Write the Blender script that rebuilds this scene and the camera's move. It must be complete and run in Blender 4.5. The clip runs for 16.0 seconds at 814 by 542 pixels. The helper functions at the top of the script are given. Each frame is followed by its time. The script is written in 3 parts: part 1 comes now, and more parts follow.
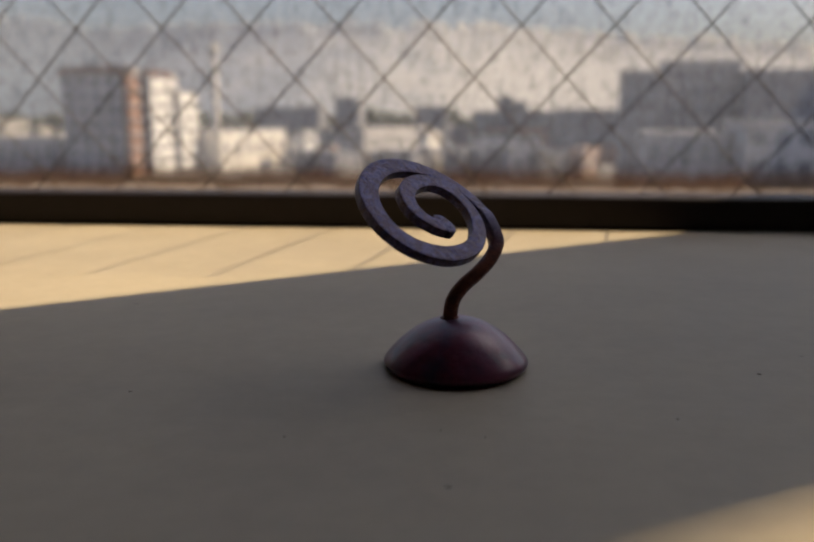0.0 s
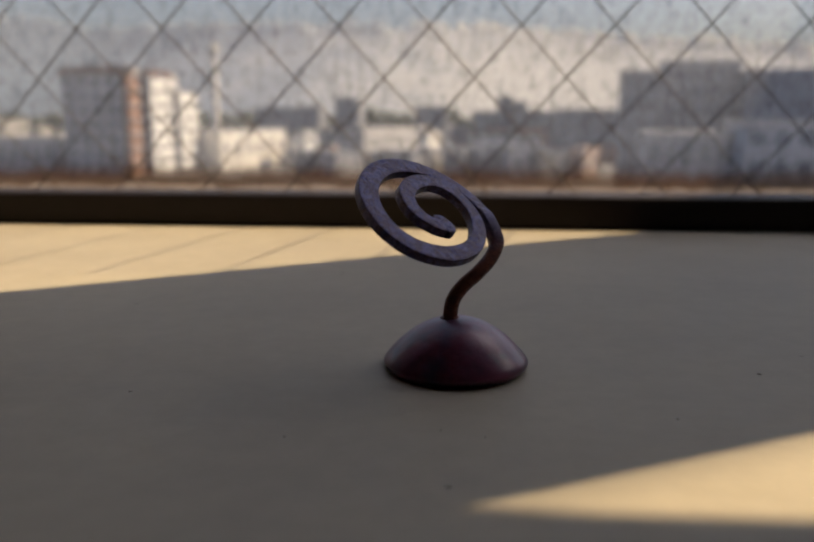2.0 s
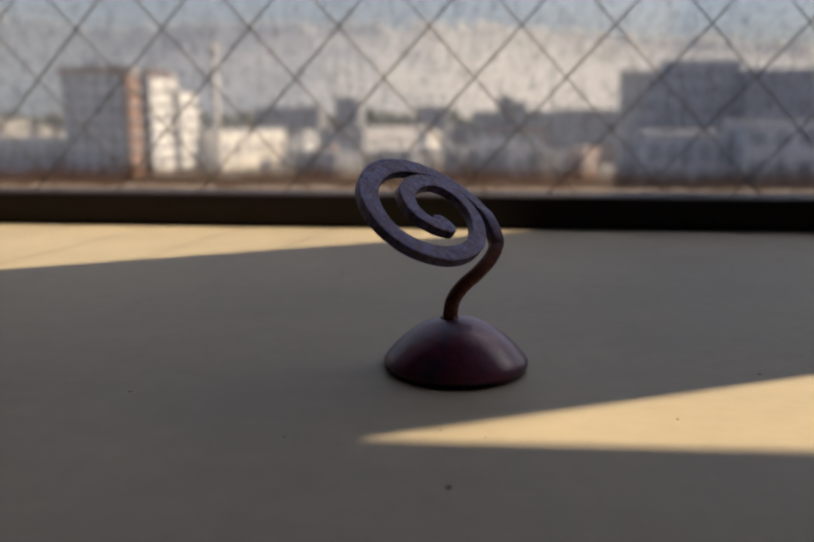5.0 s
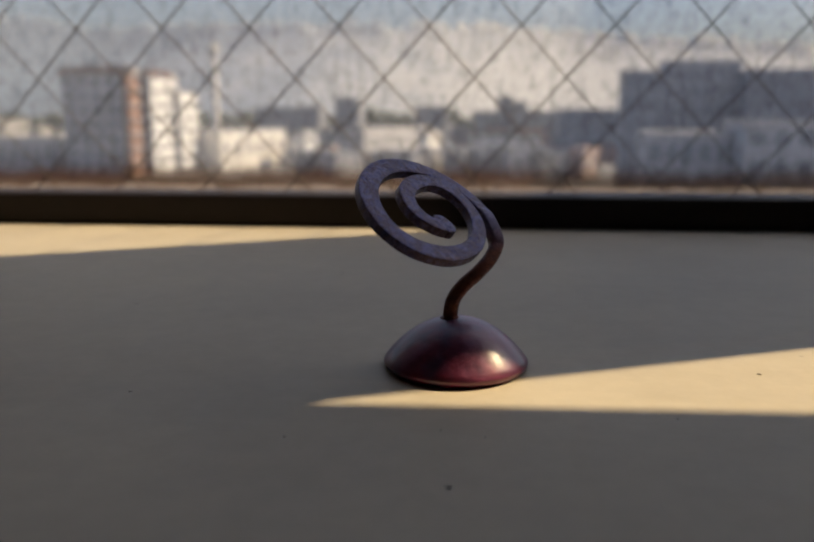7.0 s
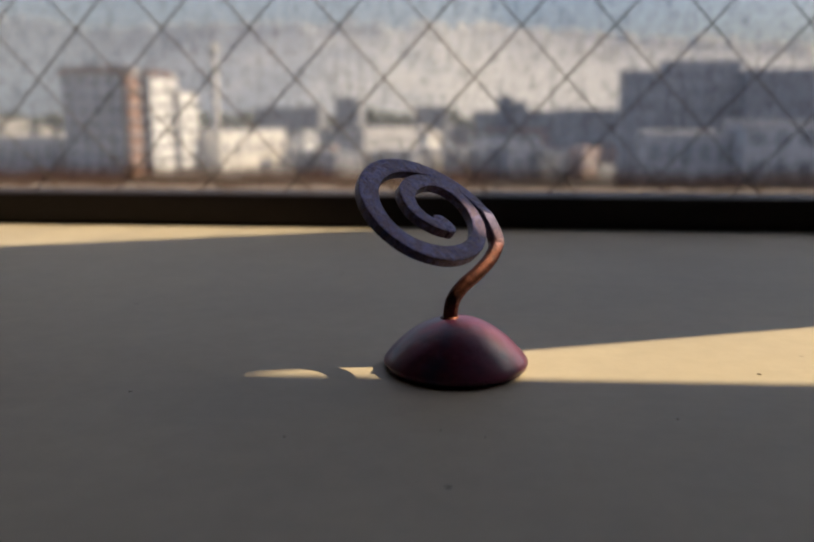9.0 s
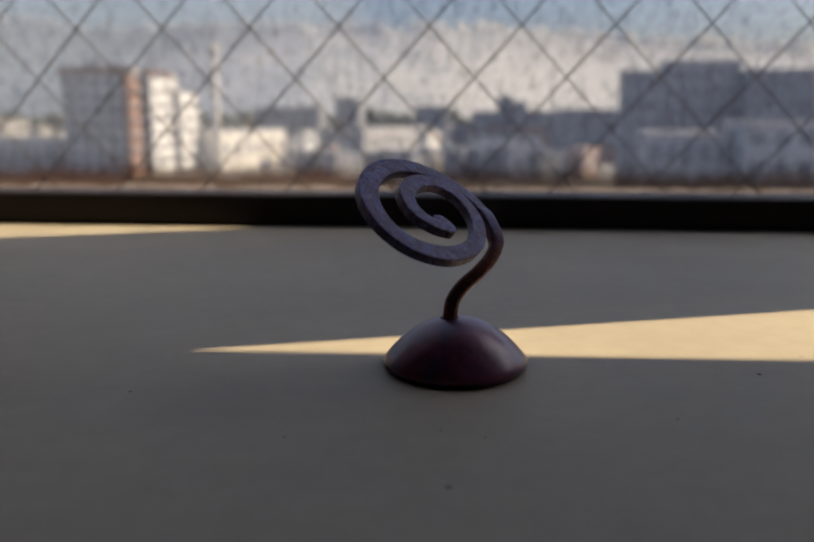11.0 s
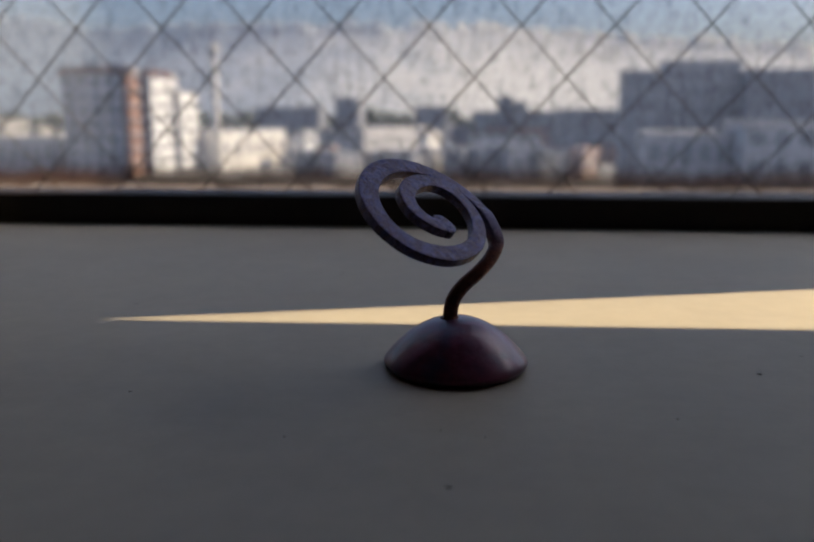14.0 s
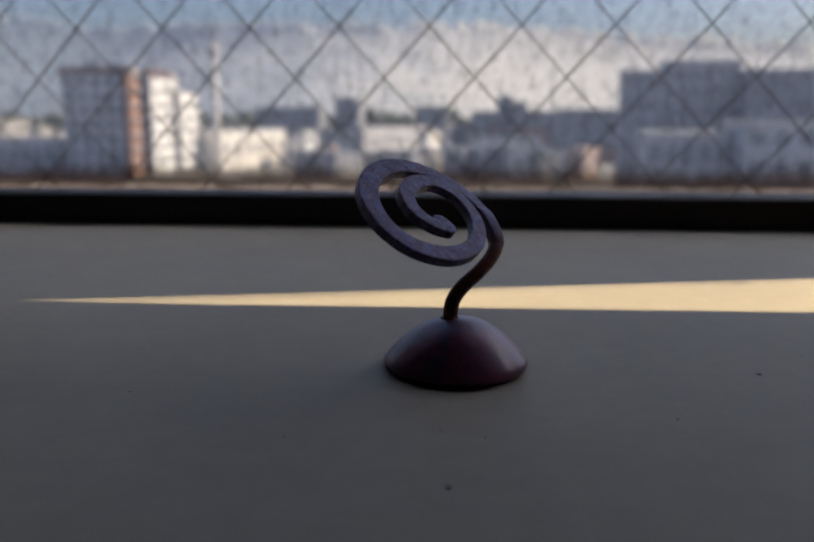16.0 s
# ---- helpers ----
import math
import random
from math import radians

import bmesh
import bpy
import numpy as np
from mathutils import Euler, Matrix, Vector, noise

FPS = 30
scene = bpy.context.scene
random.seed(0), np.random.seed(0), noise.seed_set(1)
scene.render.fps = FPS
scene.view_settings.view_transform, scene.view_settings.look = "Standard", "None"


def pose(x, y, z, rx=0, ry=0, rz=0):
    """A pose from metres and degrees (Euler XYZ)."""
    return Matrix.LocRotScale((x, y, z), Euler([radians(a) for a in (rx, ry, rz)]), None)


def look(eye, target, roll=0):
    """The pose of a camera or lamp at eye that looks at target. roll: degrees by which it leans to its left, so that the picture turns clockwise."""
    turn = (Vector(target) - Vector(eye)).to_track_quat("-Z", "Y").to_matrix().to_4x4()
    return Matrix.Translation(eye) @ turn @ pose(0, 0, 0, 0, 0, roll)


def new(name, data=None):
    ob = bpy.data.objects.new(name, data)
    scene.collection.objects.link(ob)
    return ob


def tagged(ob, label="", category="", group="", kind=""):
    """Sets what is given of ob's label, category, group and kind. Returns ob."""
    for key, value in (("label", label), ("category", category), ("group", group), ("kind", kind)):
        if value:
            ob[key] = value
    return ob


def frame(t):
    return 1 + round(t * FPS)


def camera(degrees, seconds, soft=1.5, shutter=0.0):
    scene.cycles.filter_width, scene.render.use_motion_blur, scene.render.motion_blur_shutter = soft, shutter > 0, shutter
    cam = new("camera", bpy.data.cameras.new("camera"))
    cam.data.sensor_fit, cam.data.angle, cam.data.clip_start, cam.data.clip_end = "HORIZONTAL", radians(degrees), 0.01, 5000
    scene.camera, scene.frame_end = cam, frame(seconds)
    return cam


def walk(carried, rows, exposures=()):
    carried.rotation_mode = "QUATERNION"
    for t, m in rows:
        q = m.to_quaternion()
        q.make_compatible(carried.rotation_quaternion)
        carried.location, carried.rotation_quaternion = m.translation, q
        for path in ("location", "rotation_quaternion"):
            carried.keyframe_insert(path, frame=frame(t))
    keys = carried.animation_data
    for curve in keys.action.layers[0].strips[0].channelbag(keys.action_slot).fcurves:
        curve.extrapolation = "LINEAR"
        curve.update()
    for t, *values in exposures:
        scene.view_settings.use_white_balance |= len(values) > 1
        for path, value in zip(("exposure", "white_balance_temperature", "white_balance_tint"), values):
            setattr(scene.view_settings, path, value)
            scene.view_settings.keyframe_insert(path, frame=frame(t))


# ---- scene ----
cam = camera(55.2, 16.0, 2.1)
cam.data.dof.use_dof = True
cam.data.dof.focus_distance = 0.282
cam.data.dof.aperture_fstop = 8.6
STAND = pose(0, 0, 0.09, 78.71, 0.0, 4.73)
walk(cam, [(0, STAND), (16, STAND)], [(0, 0.41, 5880, 10), (4, 0.45, 5760, 9), (9, 0.52, 5680, 8), (13, 0.61, 5420, 9), (16, 0.68, 5350, 9)])

# ---- light: an afternoon sun behind the window, to one side, and the sky ----
def sunward(azimuth, elevation):
    a, e = radians(azimuth), radians(elevation)
    return Vector((math.cos(a) * math.cos(e), math.sin(a) * math.cos(e), math.sin(e)))


world = bpy.data.worlds.new("sky")
scene.world = world
world.use_nodes = True
sky = world.node_tree.nodes.new("ShaderNodeTexSky")
sky.sky_type = "NISHITA"
sky.sun_disc = False
sky.sun_elevation, sky.sun_rotation = radians(44), radians(70)
sky.dust_density = 5.5
background = world.node_tree.nodes["Background"]
world.node_tree.links.new(sky.outputs[0], background.inputs[0])
background.inputs[1].default_value = 0.104
sun_data = bpy.data.lights.new("sun", "SUN")
sun_data.energy, sun_data.angle, sun_data.color = 5.0, radians(0.30), (1.0, 0.70, 0.35)
sun = new("sun", sun_data)
SUNWARD = sunward(20.3, 44.0)
sun.matrix_world = look(SUNWARD * 6, (0, 0, 0))


# ---- materials ----
def material(name, rough=0.6, metal=0.0, spec=0.5):
    m = bpy.data.materials.new(name)
    m.use_nodes = True
    b = m.node_tree.nodes["Principled BSDF"]
    b.inputs["Roughness"].default_value = rough
    b.inputs["Metallic"].default_value = metal
    b.inputs["Specular IOR Level"].default_value = spec
    return m, m.node_tree.nodes, m.node_tree.links, b


def coords(nodes, links, scale=(1, 1, 1)):
    tc = nodes.new("ShaderNodeTexCoord")
    mp = nodes.new("ShaderNodeMapping")
    mp.inputs["Scale"].default_value = scale
    links.new(tc.outputs["Object"], mp.inputs[0])
    return mp.outputs[0]


def noise_tex(nodes, links, vec, scale, detail=4.0, rough=0.6):
    n = nodes.new("ShaderNodeTexNoise")
    n.inputs["Scale"].default_value, n.inputs["Detail"].default_value = scale, detail
    n.inputs["Roughness"].default_value = rough
    links.new(vec, n.inputs["Vector"])
    return n.outputs["Fac"]


def ramp(nodes, links, fac, stops):
    r = nodes.new("ShaderNodeValToRGB")
    r.color_ramp.elements[0].position, r.color_ramp.elements[0].color = stops[0][0], (*stops[0][1], 1)
    r.color_ramp.elements[1].position, r.color_ramp.elements[1].color = stops[-1][0], (*stops[-1][1], 1)
    for p, c in stops[1:-1]:
        r.color_ramp.elements.new(p).color = (*c, 1)
    links.new(fac, r.inputs[0])
    return r.outputs[0]


def bump(nodes, links, fac, b, strength, distance):
    n = nodes.new("ShaderNodeBump")
    n.inputs["Strength"].default_value, n.inputs["Distance"].default_value = strength, distance
    links.new(fac, n.inputs["Height"])
    links.new(n.outputs[0], b.inputs["Normal"])


def mixed(nodes, links, fac, a, b, blend="MIX"):
    n = nodes.new("ShaderNodeMix")
    n.data_type, n.blend_type = "RGBA", blend
    if isinstance(fac, float):
        n.inputs[0].default_value = fac
    else:
        links.new(fac, n.inputs[0])
    for k, v in ((6, a), (7, b)):
        if isinstance(v, tuple):
            n.inputs[k].default_value = (*v, 1)
        else:
            links.new(v, n.inputs[k])
    return n.outputs[2]


def simple(name, dark, light, scale, rough=0.7, metal=0.0, relief=0.1, depth=0.001, stretch=(1, 1, 1), fine=9.0, spec=0.5):
    """A surface with broad stains and fine grain between two colours."""
    m, nodes, links, b = material(name, rough, metal, spec)
    vec = coords(nodes, links, stretch)
    broad = noise_tex(nodes, links, vec, scale)
    grain = noise_tex(nodes, links, vec, scale * fine, 6.0)
    mean = tuple((p + q) / 2 for p, q in zip(dark, light))
    c1 = ramp(nodes, links, broad, [(0.3, dark), (0.7, light)])
    c2 = ramp(nodes, links, grain, [(0.3, dark), (0.5, mean), (0.7, light)])
    links.new(mixed(nodes, links, 0.5, c1, c2), b.inputs["Base Color"])
    bump(nodes, links, grain, b, relief, depth)
    return m


def table_wood():
    m, nodes, links, b = material("pale_table_board", 0.5, 0.0, 0.12)
    long = coords(nodes, links, (1, 7, 7))
    even = coords(nodes, links)
    streak = noise_tex(nodes, links, long, 14.0, 6.0)
    blotch = noise_tex(nodes, links, even, 6.0, 3.0)
    fine = noise_tex(nodes, links, even, 700.0, 2.0)
    base = ramp(nodes, links, streak, [(0.3, (0.505, 0.462, 0.380)), (0.7, (0.53, 0.486, 0.402))])
    stain = ramp(nodes, links, blotch, [(0.35, (0.86, 0.86, 0.87)), (0.65, (1, 1, 1))])
    c = mixed(nodes, links, 1.0, base, stain, "MULTIPLY")
    speck = nodes.new("ShaderNodeTexVoronoi")
    speck.inputs["Scale"].default_value = 21.0
    links.new(even, speck.inputs["Vector"])
    spot = ramp(nodes, links, speck.outputs["Distance"], [(0.012, (0.6, 0.58, 0.57)), (0.03, (1, 1, 1))])
    c = mixed(nodes, links, 1.0, c, spot, "MULTIPLY")
    mottle = noise_tex(nodes, links, even, 90.0, 5.0, 0.7)
    c = mixed(nodes, links, 1.0, c, ramp(nodes, links, mottle, [(0.36, (0.96, 0.96, 0.955)), (0.64, (1.03, 1.03, 1.03))]), "MULTIPLY")
    links.new(c, b.inputs["Base Color"])
    bump(nodes, links, fine, b, 0.06, 0.0004)
    rr = ramp(nodes, links, streak, [(0.3, (0.46, 0.46, 0.46)), (0.7, (0.56, 0.56, 0.56))])
    links.new(rr, b.inputs["Roughness"])
    return m


def forged(name, stops, rough, scale, metal, coat, wear, hammer=0.0, above=None):
    m, nodes, links, b = material(name, rough, metal, 0.5)
    vec = coords(nodes, links)
    hue = noise_tex(nodes, links, vec, scale, 3.0)
    grain = noise_tex(nodes, links, vec, 800.0, 7.0, 0.75)
    c = ramp(nodes, links, hue, stops)
    if above:
        split = nodes.new("ShaderNodeSeparateXYZ")
        links.new(vec, split.inputs[0])
        level = nodes.new("ShaderNodeMapRange")
        level.inputs["From Min"].default_value, level.inputs["From Max"].default_value = above[0], above[1]
        links.new(split.outputs["Z"], level.inputs["Value"])
        c = mixed(nodes, links, level.outputs[0], c, above[2])
    g = ramp(nodes, links, grain, [(0.40, (1 - 0.6 * wear, 1 - 0.6 * wear, 1 - 0.54 * wear)), (0.60, (1 + 0.5 * wear, 1 + 0.42 * wear, 1 + 0.3 * wear))])
    links.new(mixed(nodes, links, 1.0, c, g, "MULTIPLY"), b.inputs["Base Color"])
    links.new(ramp(nodes, links, grain, [(0.3, (rough - 0.08,) * 3), (0.7, (rough + 0.12,) * 3)]), b.inputs["Roughness"])
    dents = noise_tex(nodes, links, vec, 210.0, 3.0, 0.6)
    both = nodes.new("ShaderNodeMath")
    both.operation = "MULTIPLY_ADD"
    both.inputs[1].default_value = 0.8 + 1.6 * wear
    links.new(dents, both.inputs[0])
    links.new(grain, both.inputs[2])
    beaten = nodes.new("ShaderNodeMath")
    beaten.operation = "MULTIPLY_ADD"
    beaten.inputs[1].default_value = hammer
    links.new(noise_tex(nodes, links, vec, 95.0, 2.0, 0.5), beaten.inputs[0])
    links.new(both.outputs[0], beaten.inputs[2])
    bump(nodes, links, beaten.outputs[0], b, 0.22 + 0.55 * wear, 0.0007)
    b.inputs["Coat Weight"].default_value = coat
    b.inputs["Coat Roughness"].default_value = 0.28
    b.inputs["Coat IOR"].default_value = 1.62
    b.inputs["Coat Tint"].default_value = (0.72, 0.78, 1.0, 1)
    return m


def dirty_glass():
    m, nodes, links, b = material("dirty_wired_glass", 0.05)
    nodes.remove(b)
    out = nodes["Material Output"]
    clear = nodes.new("ShaderNodeBsdfTransparent")
    clear.inputs[0].default_value = (0.93, 0.95, 0.96, 1)
    film = nodes.new("ShaderNodeBsdfTranslucent")
    gloss = nodes.new("ShaderNodeBsdfGlossy")
    gloss.inputs["Roughness"].default_value = 0.08
    vec = coords(nodes, links)
    split = nodes.new("ShaderNodeSeparateXYZ")
    links.new(vec, split.inputs[0])
    drips = noise_tex(nodes, links, coords(nodes, links, (60, 60, 9)), 1.0, 5.0)
    cloud = noise_tex(nodes, links, vec, 9.0, 5.0)
    soot = noise_tex(nodes, links, coords(nodes, links, (1, 1, 0.6)), 115.0, 8.0, 0.8)
    links.new(ramp(nodes, links, soot, [(0.38, (0.72, 0.72, 0.73)), (0.48, (0.965, 0.965, 0.96)), (0.62, (1.0, 1.0, 1.0))]), clear.inputs[0])
    # grime gathered along the lower edge, with a ragged top
    up = nodes.new("ShaderNodeMath")
    up.operation = "MULTIPLY_ADD"
    links.new(drips, up.inputs[0])
    up.inputs[1].default_value = -0.012
    links.new(split.outputs["Z"], up.inputs[2])
    cl = nodes.new("ShaderNodeMath")
    cl.operation = "MULTIPLY_ADD"
    links.new(cloud, cl.inputs[0])
    cl.inputs[1].default_value = -0.010
    links.new(up.outputs[0], cl.inputs[2])
    shift = nodes.new("ShaderNodeMath")
    shift.operation = "ADD"
    shift.inputs[1].default_value = -0.0085
    links.new(cl.outputs[0], shift.inputs[0])
    crust = nodes.new("ShaderNodeMath")
    crust.operation = "MULTIPLY_ADD"
    links.new(noise_tex(nodes, links, coords(nodes, links, (1, 1, 1.6)), 110.0, 6.0, 0.75), crust.inputs[0])
    crust.inputs[1].default_value = -0.013
    links.new(shift.outputs[0], crust.inputs[2])
    shift = crust
    grime = ramp(nodes, links, shift.outputs[0], [(0.003, (0.24,) * 3), (0.008, (0.72,) * 3), (0.014, (0.50,) * 3), (0.022, (0.13,) * 3), (0.034, (0.0,) * 3)])
    tint = ramp(nodes, links, shift.outputs[0], [(0.002, (0.7,) * 3), (0.007, (1,) * 3), (0.018, (1,) * 3), (0.034, (0.0,) * 3)])
    streaks = noise_tex(nodes, links, coords(nodes, links, (150, 150, 10)), 1.0, 6.0, 0.7)
    fine = noise_tex(nodes, links, vec, 160.0, 5.0, 0.7)
    smear = mixed(nodes, links, 0.5, ramp(nodes, links, streaks, [(0.36, (0.00,) * 3), (0.64, (0.15,) * 3)]), ramp(nodes, links, fine, [(0.40, (0.00,) * 3), (0.62, (0.20,) * 3)]))
    haze = mixed(nodes, links, 0.55, ramp(nodes, links, cloud, [(0.35, (0.01,) * 3), (0.65, (0.09,) * 3)]), smear)
    # Film thickens upwards, added to whiten the sky behind it.
    edge = nodes.new("ShaderNodeMath")
    edge.operation = "MULTIPLY_ADD"
    links.new(streaks, edge.inputs[0])
    edge.inputs[1].default_value = -0.060
    links.new(split.outputs["Z"], edge.inputs[2])
    edge_cloud = nodes.new("ShaderNodeMath")
    edge_cloud.operation = "MULTIPLY_ADD"
    links.new(cloud, edge_cloud.inputs[0])
    edge_cloud.inputs[1].default_value = -0.05
    links.new(edge.outputs[0], edge_cloud.inputs[2])
    sky_veil = ramp(nodes, links, edge_cloud.outputs[0], [(0.055, (0.03,) * 3), (0.095, (0.10,) * 3), (0.120, (0.15,) * 3)])
    haze = mixed(nodes, links, 1.0, haze, sky_veil, "ADD")
    amount = mixed(nodes, links, 1.0, haze, grime, "LIGHTEN")
    links.new(mixed(nodes, links, tint, (0.53, 0.575, 0.68), (0.095, 0.055, 0.034)), film.inputs[0])
    one = nodes.new("ShaderNodeMixShader")
    links.new(amount, one.inputs[0])
    links.new(clear.outputs[0], one.inputs[1])
    links.new(film.outputs[0], one.inputs[2])
    two = nodes.new("ShaderNodeMixShader")
    two.inputs[0].default_value = 0.03
    links.new(one.outputs[0], two.inputs[1])
    links.new(gloss.outputs[0], two.inputs[2])
    links.new(two.outputs[0], out.inputs[0])
    return m


TABLE = table_wood()
DOME = forged("purple_brown_patina", [(0.36, (0.050, 0.016, 0.062)), (0.48, (0.170, 0.008, 0.040)), (0.58, (0.140, 0.010, 0.048)), (0.68, (0.055, 0.016, 0.058))], 0.50, 42.0, 0.35, 0.85, 0.26, 6.0)
IRON = forged("blue_brown_patina", [(0.3, (0.040, 0.039, 0.095)), (0.43, (0.108, 0.104, 0.215)), (0.52, (0.078, 0.055, 0.078)), (0.7, (0.056, 0.062, 0.170))], 0.36, 240.0, 0.88, 0.0, 0.70)
# Brown stem; the sunlit copper below its bluish top is painted in.
STEM = forged("brown_patina_lit_copper", [(0.3, (0.060, 0.036, 0.040)), (0.5, (0.130, 0.048, 0.036)), (0.7, (0.080, 0.050, 0.065))], 0.33, 90.0, 0.75, 0.0, 0.5, 0.0, (0.041, 0.050, (0.085, 0.080, 0.165)))
GLASS = dirty_glass()
BLACK = simple("black_frame_paint", (0.011, 0.008, 0.009), (0.018, 0.0125, 0.0135), 14.0, 0.5, 0.0, 0.1, 0.0005, spec=0.25)
PUTTY = simple("stained_pale_concrete", (0.12, 0.094, 0.077), (0.34, 0.275, 0.225), 30.0, 0.8, 0.0, 0.4, 0.002)
WIRE = simple("rusty_mesh_wire", (0.050, 0.042, 0.039), (0.11, 0.085, 0.070), 30.0, 0.62, 0.35, 0.1, 0.0005)
PLASTER = simple("dim_wall_plaster", (0.10, 0.097, 0.092), (0.14, 0.135, 0.126), 3.0, 0.85, 0.0, 0.2, 0.002)
FLOOR = simple("grey_brown_floor", (0.07, 0.06, 0.05), (0.11, 0.095, 0.08), 3.0, 0.6)
CLOTH = simple("grey_blind_cloth", (0.20, 0.19, 0.18), (0.27, 0.26, 0.25), 8.0, 0.9)
BOARD = simple("grey_board_paint", (0.20, 0.20, 0.21), (0.27, 0.27, 0.28), 8.0, 0.9)
CRUMB = simple("brown_dirt", (0.20, 0.18, 0.155), (0.30, 0.265, 0.22), 900.0, 0.9)
DARKWOOD = simple("dark_table_leg", (0.05, 0.035, 0.025), (0.09, 0.06, 0.04), 6.0, 0.5)
GROUND = simple("town_ground", (0.12, 0.122, 0.13), (0.22, 0.215, 0.21), 0.02, 0.9, 0.0, 0.0, 0.01)
WOODS = simple("haze_painted_ridge", (0.225, 0.228, 0.23), (0.305, 0.30, 0.292), 0.012, 0.95, 0.0, 0.0, 0.1)
# sunward haze painted into the ridge colour: dark and bluish left, paler to the right
nodes, links = WOODS.node_tree.nodes, WOODS.node_tree.links
lie = coords(nodes, links)
along = nodes.new("ShaderNodeSeparateXYZ")
links.new(lie, along.inputs[0])
patch = nodes.new("ShaderNodeMath")
patch.operation = "MULTIPLY_ADD"
links.new(noise_tex(nodes, links, lie, 0.012, 5.0), patch.inputs[0])
patch.inputs[1].default_value = 700.0
links.new(along.outputs["X"], patch.inputs[2])
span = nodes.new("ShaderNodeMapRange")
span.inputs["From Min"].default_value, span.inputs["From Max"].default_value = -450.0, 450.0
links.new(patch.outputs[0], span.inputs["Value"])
haze_tint = ramp(nodes, links, span.outputs[0], [(0.1, (0.68, 0.83, 1.05)), (0.5, (1.10, 1.21, 1.42)), (0.85, (1.68, 1.69, 1.72))])
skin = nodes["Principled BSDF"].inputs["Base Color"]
links.new(mixed(nodes, links, 1.0, skin.links[0].from_socket, haze_tint, "MULTIPLY"), skin)
GREY = simple("grey_concrete", (0.12, 0.122, 0.155), (0.175, 0.175, 0.21), 0.15, 0.85, 0.0, 0.0, 0.01)
# PALE, SLATE and NAVY are lightened to paint in the haze over town.
PALE = simple("haze_pale_concrete", (0.37, 0.362, 0.37), (0.51, 0.50, 0.505), 0.10, 0.85, 0.0, 0.0, 0.01)
DULL = simple("dull_window_pane", (0.155, 0.16, 0.18), (0.22, 0.225, 0.245), 0.3, 0.5, 0.0, 0.0, 0.01)
WHITE = simple("white_render", (0.50, 0.505, 0.51), (0.64, 0.64, 0.64), 0.2, 0.8, 0.0, 0.0, 0.01)
SLATE = simple("haze_lifted_grey_concrete", (0.24, 0.243, 0.26), (0.32, 0.323, 0.34), 0.12, 0.85, 0.0, 0.0, 0.01)
NAVY = simple("haze_lifted_blue_grey_cladding", (0.165, 0.173, 0.20), (0.225, 0.233, 0.262), 0.12, 0.8, 0.0, 0.0, 0.01)
CREAM = simple("cream_render", (0.66, 0.63, 0.58), (0.80, 0.77, 0.72), 0.2, 0.8, 0.0, 0.0, 0.01)
BUFF = simple("dusty_buff_render", (0.34, 0.325, 0.30), (0.44, 0.42, 0.39), 0.2, 0.8, 0.0, 0.0, 0.01)
PINK = simple("faded_pink_render", (0.27, 0.205, 0.185), (0.35, 0.27, 0.24), 0.2, 0.8, 0.0, 0.0, 0.01)
BROWN = simple("brown_brick_facing", (0.20, 0.115, 0.08), (0.30, 0.17, 0.12), 0.4, 0.85, 0.0, 0.0, 0.01)
RUST = simple("weathered_brown_facing", (0.09, 0.055, 0.045), (0.20, 0.12, 0.09), 0.5, 0.85, 0.0, 0.0, 0.01)
ROOF = simple("dark_roof", (0.06, 0.06, 0.07), (0.12, 0.12, 0.13), 0.3, 0.8, 0.0, 0.0, 0.01)
PANE = simple("dark_window_pane", (0.03, 0.035, 0.045), (0.06, 0.065, 0.075), 0.3, 0.15, 0.0, 0.0, 0.01)
TREE = simple("dark_foliage", (0.05, 0.06, 0.055), (0.10, 0.11, 0.09), 0.4, 0.9, 0.0, 0.0, 0.01)


# ---- mesh helpers ----
def finish(name, bm, mat, smooth=False):
    bmesh.ops.recalc_face_normals(bm, faces=bm.faces)
    me = bpy.data.meshes.new(name)
    bm.to_mesh(me)
    bm.free()
    me.materials.append(mat)
    if smooth:
        for p in me.polygons:
            p.use_smooth = True
    return new(name, me)


def part(name, bm, mat, parent, label="", smooth=False):
    ob = finish(name, bm, mat, smooth)
    ob.parent = parent
    if label:
        tagged(ob, label)
    return ob


def box(x0, x1, y0, y1, z0, z1, bevel=0.0, bm=None):
    own = bmesh.new()
    bmesh.ops.create_cube(own, size=1, matrix=Matrix.Translation(((x0 + x1) / 2, (y0 + y1) / 2, (z0 + z1) / 2)) @ Matrix.Diagonal((x1 - x0, y1 - y0, z1 - z0, 1)))
    if bevel:
        bmesh.ops.bevel(own, geom=own.edges[:], offset=bevel, segments=2, affect="EDGES", profile=0.5)
    if bm is None:
        return own
    me = bpy.data.meshes.new("join")
    own.to_mesh(me)
    own.free()
    bm.from_mesh(me)
    bpy.data.meshes.remove(me)
    return bm


